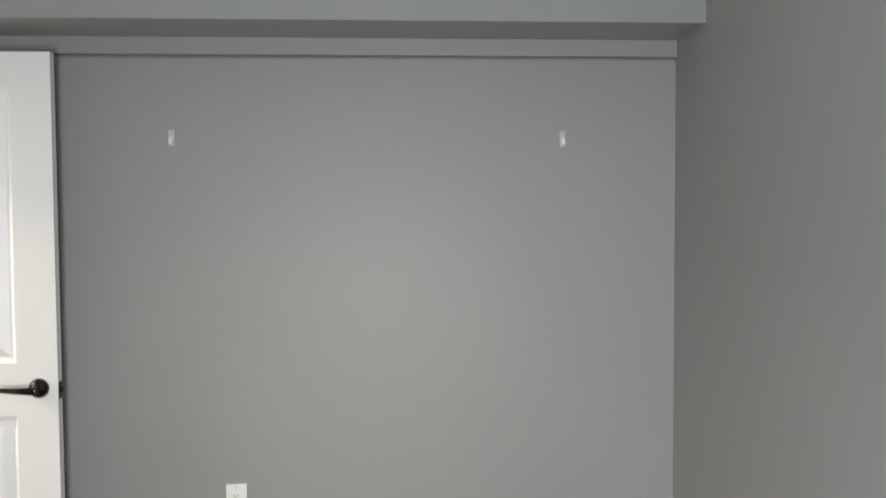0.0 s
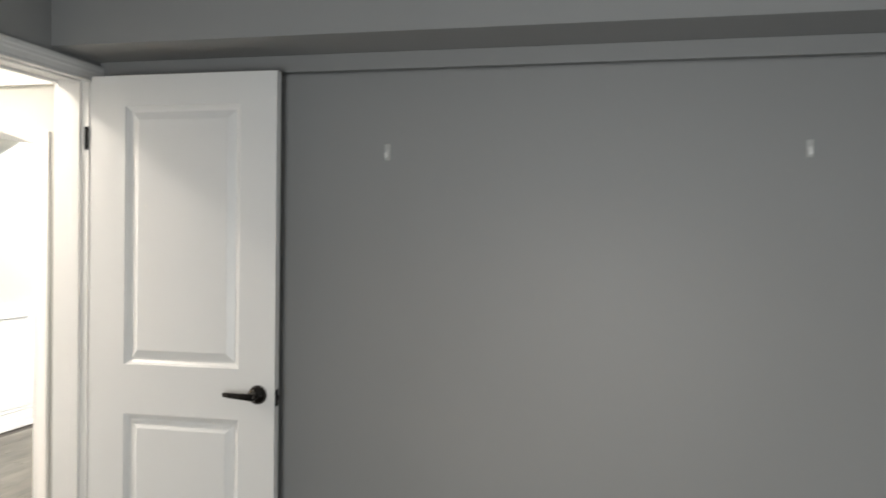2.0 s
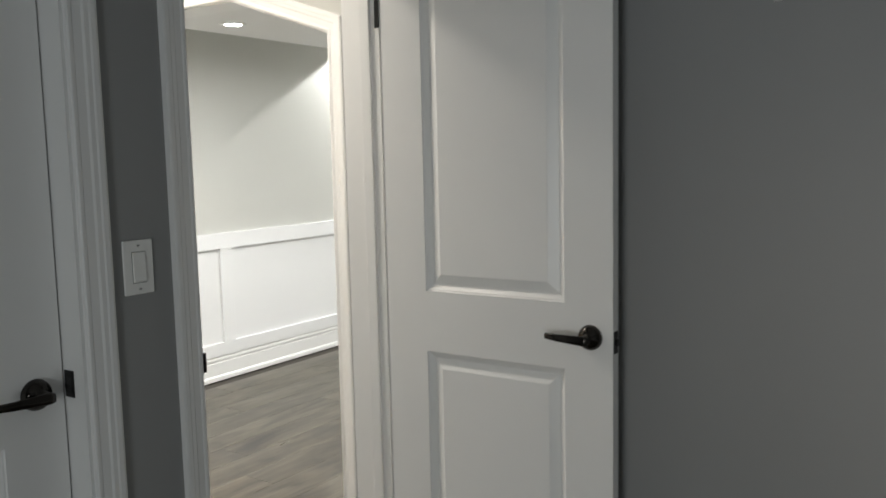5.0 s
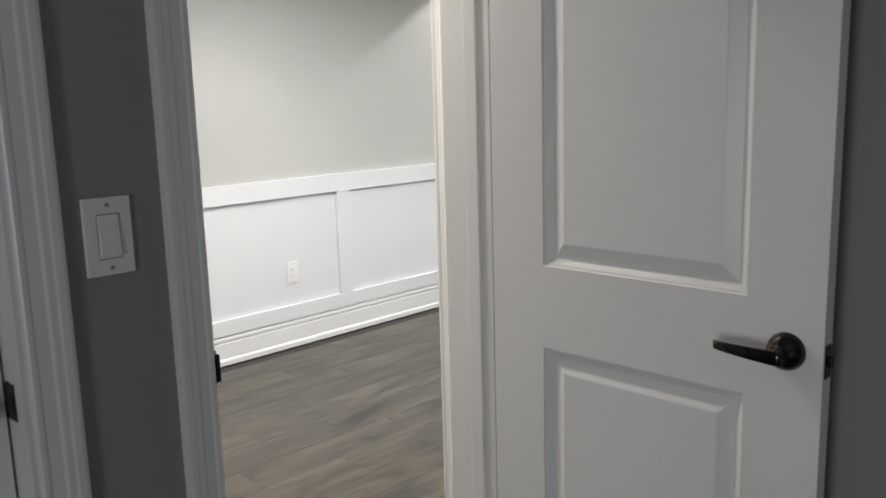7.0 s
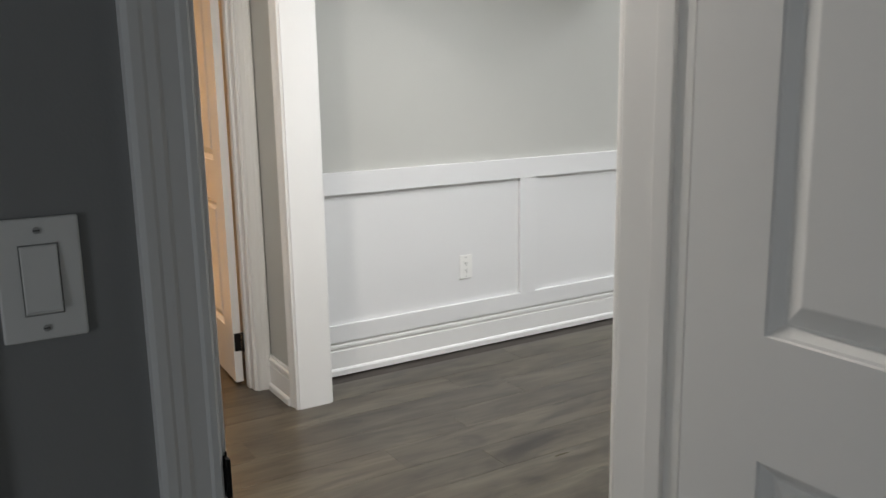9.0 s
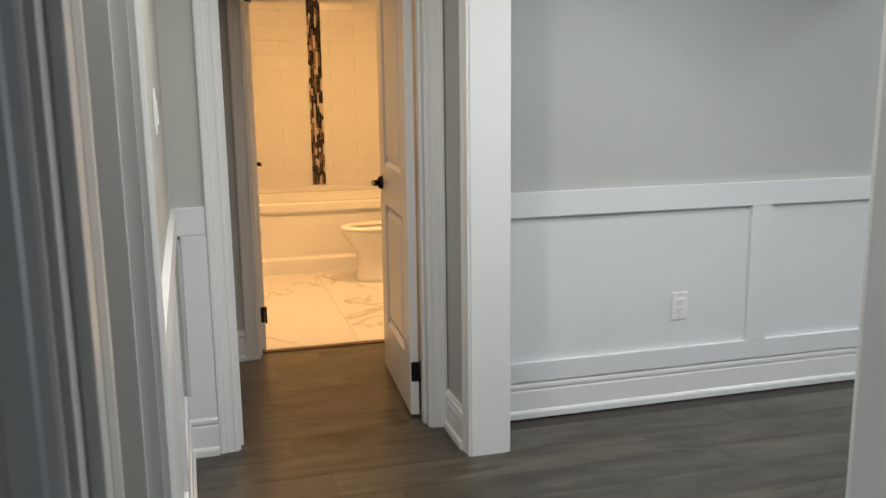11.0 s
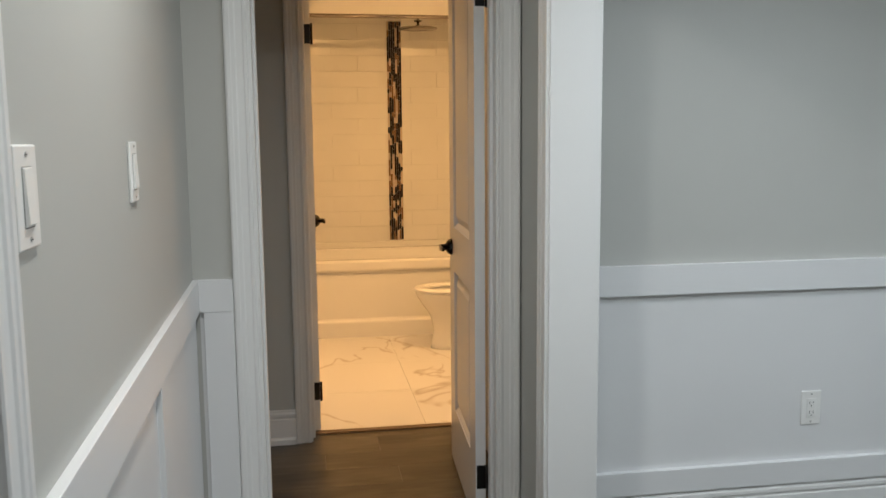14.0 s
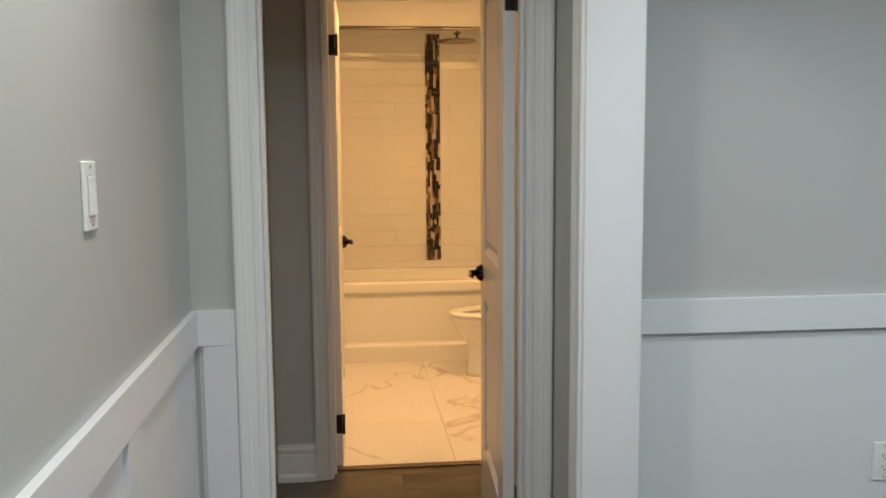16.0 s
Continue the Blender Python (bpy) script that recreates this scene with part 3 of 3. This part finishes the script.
# ---- wall plates ----
def wall_plate(name, m, w, h, label, category):
    """Plate in the local x-z plane, its face towards -y."""
    t = empty(name, m, label, category)
    part("plate", box(-w / 2, w / 2, -0.006, 0, -h / 2, h / 2, 0.0025), PLASTIC, t)
    return t


def rocker(t, x=0.0):
    # solid grey ring in place of the shaded recess round the rocker
    part("gap_shade", box(x - 0.0178, x + 0.0178, -0.0066, -0.005, -0.0348, 0.0348), SEAM_SHADE, t)
    part("bezel", box(x - 0.0165, x + 0.0165, -0.0075, -0.005, -0.0335, 0.0335, 0.0008), PLASTIC, t)
    bm = bmesh.new()
    v = [bm.verts.new(p) for p in ((x - 0.0155, -0.0075, -0.032), (x + 0.0155, -0.0075, -0.032), (x + 0.0155, -0.0115, -0.030), (x - 0.0155, -0.0115, -0.030),
                                   (x - 0.0155, -0.0075, 0.032), (x + 0.0155, -0.0075, 0.032), (x + 0.0155, -0.0085, 0.032), (x - 0.0155, -0.0085, 0.032))]
    for f in ((0, 1, 2, 3), (4, 7, 6, 5), (3, 2, 6, 7), (0, 3, 7, 4), (1, 5, 6, 2), (0, 4, 5, 1)):
        bm.faces.new([v[i] for i in f])
    part("rocker", bm, PLASTIC, t)


def screws(t, zs, x=0.0):
    for z in zs:
        s = part("screw", add_lathe(bmesh.new(), [(0, 0.0062), (0.0034, 0.0062), (0.0034, 0.0072), (0, 0.0075)], Matrix.Translation((x, 0, z)) @ Matrix.Rotation(radians(90), 4, 'X'), 12), SCREW, t)
        part("slot", box(x - 0.003, x + 0.003, -0.0079, -0.007, z - 0.0005, z + 0.0005), SLOT, s)


def switch(m, label, w=0.072, h=0.118):
    t = wall_plate("light_switch", m, w, h, label, "light switch")
    rocker(t)
    screws(t, (-0.048, 0.048))
    return t


def outlet(m, label):
    t = wall_plate("wall_outlet", m, 0.074, 0.120, label, "outlet")
    body = part("receptacle", box(-0.0168, 0.0168, -0.0085, -0.005, -0.0335, 0.0335, 0.001), PLASTIC, t)
    for z in (-0.017, 0.017):
        for x, hh in ((-0.0065, 0.0042), (0.0065, 0.0034)):
            part("slot", box(x - 0.0011, x + 0.0011, -0.0091, -0.008, z + 0.002 - hh, z + 0.002 + hh), SLOT, body)
        part("ground_hole", add_lathe(bmesh.new(), [(0, 0.008), (0.0024, 0.008), (0.0024, 0.0091), (0, 0.0091)], Matrix.Translation((0, 0, z - 0.009)) @ Matrix.Rotation(radians(90), 4, 'X'), 10), SLOT, body)
    screws(t, (-0.049, 0.049))
    return t


switch(pose(0.03, -1.079, 1.170, 0, 0, 90), "white rocker light switch beside the bedroom doorway", 0.076, 0.120)
outlet(pose(1.354, -0.105, 0.480), "white wall outlet low on the grey bedroom wall")
outlet(pose(-2.576, 1.100, 0.421, 0, 0, 90), "white wall outlet on the white wainscot panel")
switch(SOUTH @ pose(1.618, 0, 1.298, 0, 0, 180), "white rocker light switch on the hall wall", 0.084, 0.118)
switch(SOUTH @ pose(0.930, 0, 1.302, 0, 0, 180), "white rocker light switch on the hall wall", 0.0715, 0.1145)


def hook(m):
    t = empty("wall_hook", m, "small white adhesive wall hook on grey wall", "hook", "hooks on the wall")
    part("base", box(-0.0105, 0.0105, -0.005, 0, -0.028, 0.028, 0.002), HOOK, t)
    bm = bmesh.new()
    pts = [(-0.004, 0.006), (-0.010, -0.006), (-0.016, -0.016), (-0.022, -0.018), (-0.024, -0.010), (-0.023, -0.004)]
    rows = [[bm.verts.new((dx, y, z + dz)) for dx, dz in ((-0.0055, -0.002), (0.0055, -0.002), (0.0055, 0.002), (-0.0055, 0.002))] for y, z in pts]
    for a, b in zip(rows, rows[1:]):
        for i in range(4):
            bm.faces.new((a[i], a[(i + 1) % 4], b[(i + 1) % 4], b[i]))
    bm.faces.new(rows[0])
    bm.faces.new(rows[-1][::-1])
    part("prong", bm, PLASTIC, t)
    return t


hk = hook(pose(1.150, -0.105, 1.768))
copy_thing(hk, pose(2.528, -0.105, 1.764))


# ---- downlights ----
def downlight(m, lens):
    t = empty("downlight", m, "round white recessed downlight, switched on, some of the set added", "ceiling light", "downlights")
    part("trim_ring", add_lathe(bmesh.new(), [(0.044, -0.004), (0.050, -0.006), (0.066, -0.004), (0.068, 0.0), (0.044, 0.0), (0.044, -0.004)], Matrix(), 36), PLASTIC, t, "", True)
    part("lens", add_lathe(bmesh.new(), [(0, -0.0025), (0.043, -0.0025), (0.043, -0.001), (0, -0.001)], Matrix(), 36), lens, t)
    return t


dl = downlight(pose(-1.40, -0.56, TOP), LENS)
# fittings at x -0.55 and -0.75 are added to go with the fill lamps
for p in ((-0.55, -0.56, TOP), (-1.62, 0.76, 2.07), (-0.75, 0.83, 2.07), (-0.75, 2.40, 2.07), (-2.35, 2.85, TOP)):
    copy_thing(dl, pose(*p))
bl = downlight(pose(-4.55, 0.42, 2.33), WARM_LENS)
copy_thing(bl, pose(-4.55, -0.45, 2.33))

# ---- window behind the walker: unseen, added round the fill lamp ----
t = empty("window_1", pose(1.70, -4.35, 0.90), "added white framed window, unseen, low in the bedroom wall", "window", kind="structure")
for nm, b in (("frame_side", (-0.55, -0.50, -0.04, 0.04, -0.60, 0.60)), ("frame_side", (0.50, 0.55, -0.04, 0.04, -0.60, 0.60)),
              ("frame_rail", (-0.50, 0.50, -0.04, 0.04, 0.55, 0.60)), ("frame_rail", (-0.50, 0.50, -0.04, 0.04, -0.60, -0.55))):
    part(nm, box(*b, 0.003), WHITE, t)

# ---- bathroom things ----
def bathtub():
    t = empty("bathtub", pose(-6.114, 0.01, 0), "white acrylic alcove bathtub with a plain apron", "bathtub")
    L, Wd, H = 1.60, 0.748, 0.535
    bm = bmesh.new()

    def ring(x, y, z, r, n=6):
        out = []
        for cx, cy, a0 in ((x - r, y - r, 0), (-x + r, y - r, 90), (-x + r, -y + r, 180), (x - r, -y + r, 270)):
            for k in range(n + 1):
                a = radians(a0 + 90 * k / n)
                out.append(bm.verts.new((cx + r * math.cos(a), cy + r * math.sin(a), z)))
        return out
    rs = [ring(Wd / 2, L / 2, H - 0.012, 0.004), ring(Wd / 2 - 0.012, L / 2 - 0.012, H, 0.012), ring(Wd / 2 - 0.085, L / 2 - 0.10, H, 0.12), ring(Wd / 2 - 0.10, L / 2 - 0.115, H - 0.015, 0.12),
          ring(Wd / 2 - 0.16, L / 2 - 0.22, 0.14, 0.14), ring(Wd / 2 - 0.22, L / 2 - 0.30, 0.11, 0.1)]
    n = len(rs[0])
    for a, b in zip(rs, rs[1:]):
        for i in range(n):
            bm.faces.new((a[i], a[(i + 1) % n], b[(i + 1) % n], b[i]))
    bm.faces.new(rs[-1])
    part("basin", bm, ACRYLIC, t, "", True)
    part("apron", add_moulding(bmesh.new(), (0, -L / 2, 0), (0, L / 2, 0), (1, 0, 0), (0, 0, 1),
                               [(0.30, 0.0), (Wd / 2, 0.0), (Wd / 2, 0.100), (Wd / 2 - 0.002, 0.108), (Wd / 2 - 0.007, 0.114), (Wd / 2 - 0.018, 0.119), (Wd / 2 - 0.024, 0.130), (Wd / 2 - 0.025, 0.452), (Wd / 2 - 0.004, 0.465), (Wd / 2, 0.475), (Wd / 2, 0.5225), (0.30, 0.5225)]), ACRYLIC, t)
    part("tile_flange", box(-Wd / 2, -Wd / 2 + 0.02, -L / 2, L / 2, H - 0.02, H + 0.045, 0.004), ACRYLIC, t)
    return t


bathtub()


def toilet():
    """Bowl pointing to -y; tank against the wall at +y."""
    t = empty("toilet", pose(-5.36, 0.36, 0), "white porcelain toilet with its seat down", "toilet")

    def oval(bm, cy, rx, ry, z, n=28):
        return [bm.verts.new((rx * math.cos(2 * math.pi * i / n), cy + ry * math.sin(2 * math.pi * i / n), z)) for i in range(n)]

    def skin(bm, rings, cap=True):
        n = len(rings[0])
        for a, b in zip(rings, rings[1:]):
            for i in range(n):
                bm.faces.new((a[i], a[(i + 1) % n], b[(i + 1) % n], b[i]))
        if cap:
            bm.faces.new(rings[0])
            bm.faces.new(rings[-1])
    bm = bmesh.new()
    skin(bm, [oval(bm, 0.03, 0.105, 0.22, 0), oval(bm, 0.03, 0.10, 0.215, 0.03), oval(bm, 0.03, 0.095, 0.20, 0.12), oval(bm, 0.02, 0.11, 0.21, 0.22), oval(bm, 0.0, 0.155, 0.255, 0.31),
              oval(bm, -0.01, 0.182, 0.275, 0.365), oval(bm, -0.01, 0.182, 0.275, 0.382), oval(bm, -0.01, 0.135, 0.225, 0.382), oval(bm, -0.01, 0.12, 0.20, 0.33), oval(bm, 0.02, 0.06, 0.10, 0.24)])
    part("bowl", bm, PORCELAIN, t, "", True)
    bm = bmesh.new()
    skin(bm, [oval(bm, -0.01, 0.125, 0.21, 0.384), oval(bm, -0.01, 0.188, 0.282, 0.384), oval(bm, -0.01, 0.192, 0.286, 0.392), oval(bm, -0.01, 0.186, 0.280, 0.403), oval(bm, -0.01, 0.135, 0.22, 0.405),
              oval(bm, -0.01, 0.125, 0.21, 0.398), oval(bm, -0.01, 0.125, 0.21, 0.384)], False)
    part("seat", bm, PLASTIC, t, "white plastic seat", True)
    part("tank", box(-0.20, 0.20, 0.27, 0.455, 0.36, 0.74, 0.025), PORCELAIN, t)
    part("tank_lid", box(-0.21, 0.21, 0.26, 0.458, 0.742, 0.775, 0.010), PORCELAIN, t)
    part("pedestal", box(-0.11, 0.11, 0.15, 0.40, 0.0, 0.37, 0.03), PORCELAIN, t)
    return t


toilet()

# rain shower hung from the soffit
t = empty("shower_head", pose(-6.10, 0.212, 2.195), "round brushed chrome rain shower head", "shower head")
part("flange", add_lathe(bmesh.new(), [(0, 0), (0.030, 0), (0.028, -0.006), (0.012, -0.012), (0, -0.012)], Matrix(), 24), CHROME, t, "", True)
part("stem", add_lathe(bmesh.new(), [(0, 0.135), (0.009, 0.135), (0.009, -0.030), (0.016, -0.034), (0.016, -0.046), (0, -0.046)], Matrix(), 20), CHROME, t, "", True)
part("disc", add_lathe(bmesh.new(), [(0, -0.042), (0.05, -0.044), (0.135, -0.052), (0.138, -0.056), (0.135, -0.060), (0, -0.060)], Matrix(), 40), CHROME, t, "", True)

t = empty("curtain_rod", pose(-5.70, 0.01, 2.165), "straight brushed metal shower curtain rod", "curtain rod")
part("rod", add_lathe(bmesh.new(), [(0, -0.795), (0.0125, -0.795), (0.0125, 0.795), (0, 0.795)], Matrix.Rotation(radians(90), 4, 'X'), 20), CHROME, t, "", True)
for y in (-0.808, 0.808):
    part("end_flange", add_lathe(bmesh.new(), [(0, -0.006), (0.026, -0.006), (0.026, 0.004), (0, 0.004)], Matrix.Translation((0, y, 0)) @ Matrix.Rotation(radians(90), 4, 'X'), 20), CHROME, t, "", True)

structure("threshold", box(-3.845, -3.805, -0.610, 0.092, -0.006, 0.008, 0.003), STRIP, "dark bronze threshold strip between wood and tile", "threshold")

# ---- pieces: wall tiles, mosaic, floor tiles, planks ----
rng = random.Random(7)


def shared(name, bm, material):
    bmesh.ops.recalc_face_normals(bm, faces=bm.faces)
    me = bpy.data.meshes.new(name)
    bm.to_mesh(me)
    bm.free()
    me.materials.append(material)
    return me


def piece(name, me, parent, x, y, z):
    ob = new(name, me)
    ob.parent = parent
    ob.location = (x, y, z)
    return ob


TH, TW, GAP = 0.117, 0.40, 0.0013
MOS0, MOS1 = 0.023, 0.131
wall_mesh = {}


def wall_tile(y0, y1, z0, z1):
    key = (round(y1 - y0, 3), round(z1 - z0, 3))
    if key not in wall_mesh:
        wall_mesh[key] = shared("wall_tile", box(0, 0.008, 0, key[0] - GAP, 0, key[1] - GAP, 0.0006), TILE)
    ob = piece("wall_tile", wall_mesh[key], bath_wall, -6.488, y0, z0)
    ob.rotation_euler = (0, rng.uniform(-0.004, 0.004), rng.uniform(-0.003, 0.003))


z, row = 0.581, 0
while z < 2.31:
    z1 = min(z + TH, 2.33)
    y = -0.80 - (TW / 2 if row % 2 else 0.0)
    while y < 0.82:
        a, b = max(y, -0.80), min(y + TW, 0.82)
        if b > MOS0 and a < MOS1:
            if z > 2.23:
                wall_tile(a, b, z, z1)
                y += TW
                continue
            if MOS0 - a > 0.03:
                wall_tile(a, MOS0, z, z1)
            if b - MOS1 > 0.03:
                wall_tile(MOS1, b, z, z1)
        elif b - a > 0.03:
            wall_tile(a, b, z, z1)
        y += TW
    z, row = z + TH, row + 1

mosaic = tagged(new("mosaic_strip"), "vertical mosaic strip of dark brown and cream glass", "mosaic", kind="structure")
mos_mesh = {}
cols = 7
cw = (MOS1 - MOS0) / cols
for c in range(cols):
    z = 0.588 - rng.uniform(0, 0.05)
    while z < 2.235:
        ln = rng.choice((0.035, 0.05, 0.075, 0.10, 0.10))
        z0, z1 = max(z, 0.588), min(z + ln, 2.24)
        if z1 - z0 > 0.012:
            k = rng.choices((0, 1, 2, 3), (4, 3.2, 3.6, 3.0))[0]
            key = (k, round(z1 - z0, 3))
            if key not in mos_mesh:
                mos_mesh[key] = shared("mosaic_piece", box(0, 0.009, 0, cw - 0.0022, 0, key[1] - 0.0025, 0.001), MOSAICS[k])
            piece("mosaic_piece", mos_mesh[key], mosaic, -6.488, MOS0 + c * cw, z0)
        z += ln

FT = 0.60
ft_mesh = {}
for i in range(5):
    for j in range(4):
        x0, y0 = -3.845 - FT * (i + 1), -0.072 - FT * 2 + FT * j
        a, b, c, d = max(x0, -5.76), x0 + FT, max(y0, -0.80), min(y0 + FT, 0.82)
        if b - a < 0.03 or d - c < 0.03:
            continue
        key = (round(b - a, 3), round(d - c, 3))
        if key not in ft_mesh:
            ft_mesh[key] = shared("floor_tile", box(0, key[0] - 0.0014, 0, key[1] - 0.0014, -0.006, 0, 0.0004), MARBLE)
        piece("floor_tile", ft_mesh[key], bath_floor, a, c, 0.0)

PW = 0.183
pl_mesh = {}


def plank(x0, x1, y0, y1):
    key = (round(x1 - x0, 3), round(y1 - y0, 3))
    if key not in pl_mesh:
        pl_mesh[key] = shared("plank", box(0, key[0] - 0.0006, 0, key[1] - 0.0006, -0.010, 0, 0.0005), WOOD)
    piece("plank", pl_mesh[key], floor, x0, y0, 0.0)


k = 0
x = -2.09 - PW * 10
while x < 2.94:
    lo, hi = -0.96, (3.5 if x > -2.6 else 0.14)
    if -1.2 < x < 0:
        lo = -2.1
    if x >= -0.13:
        lo, hi = -4.3, -0.105
    a, b = max(x, -3.806), min(x + PW, 2.941)
    y = lo - rng.uniform(0.0, 1.1)
    while y < hi:
        y0, y1 = max(y, lo), min(y + 1.22, hi)
        if y1 - y0 > 0.02 and b - a > 0.01:
            plank(a, b, y0, y1)
        y += 1.22
    x += PW
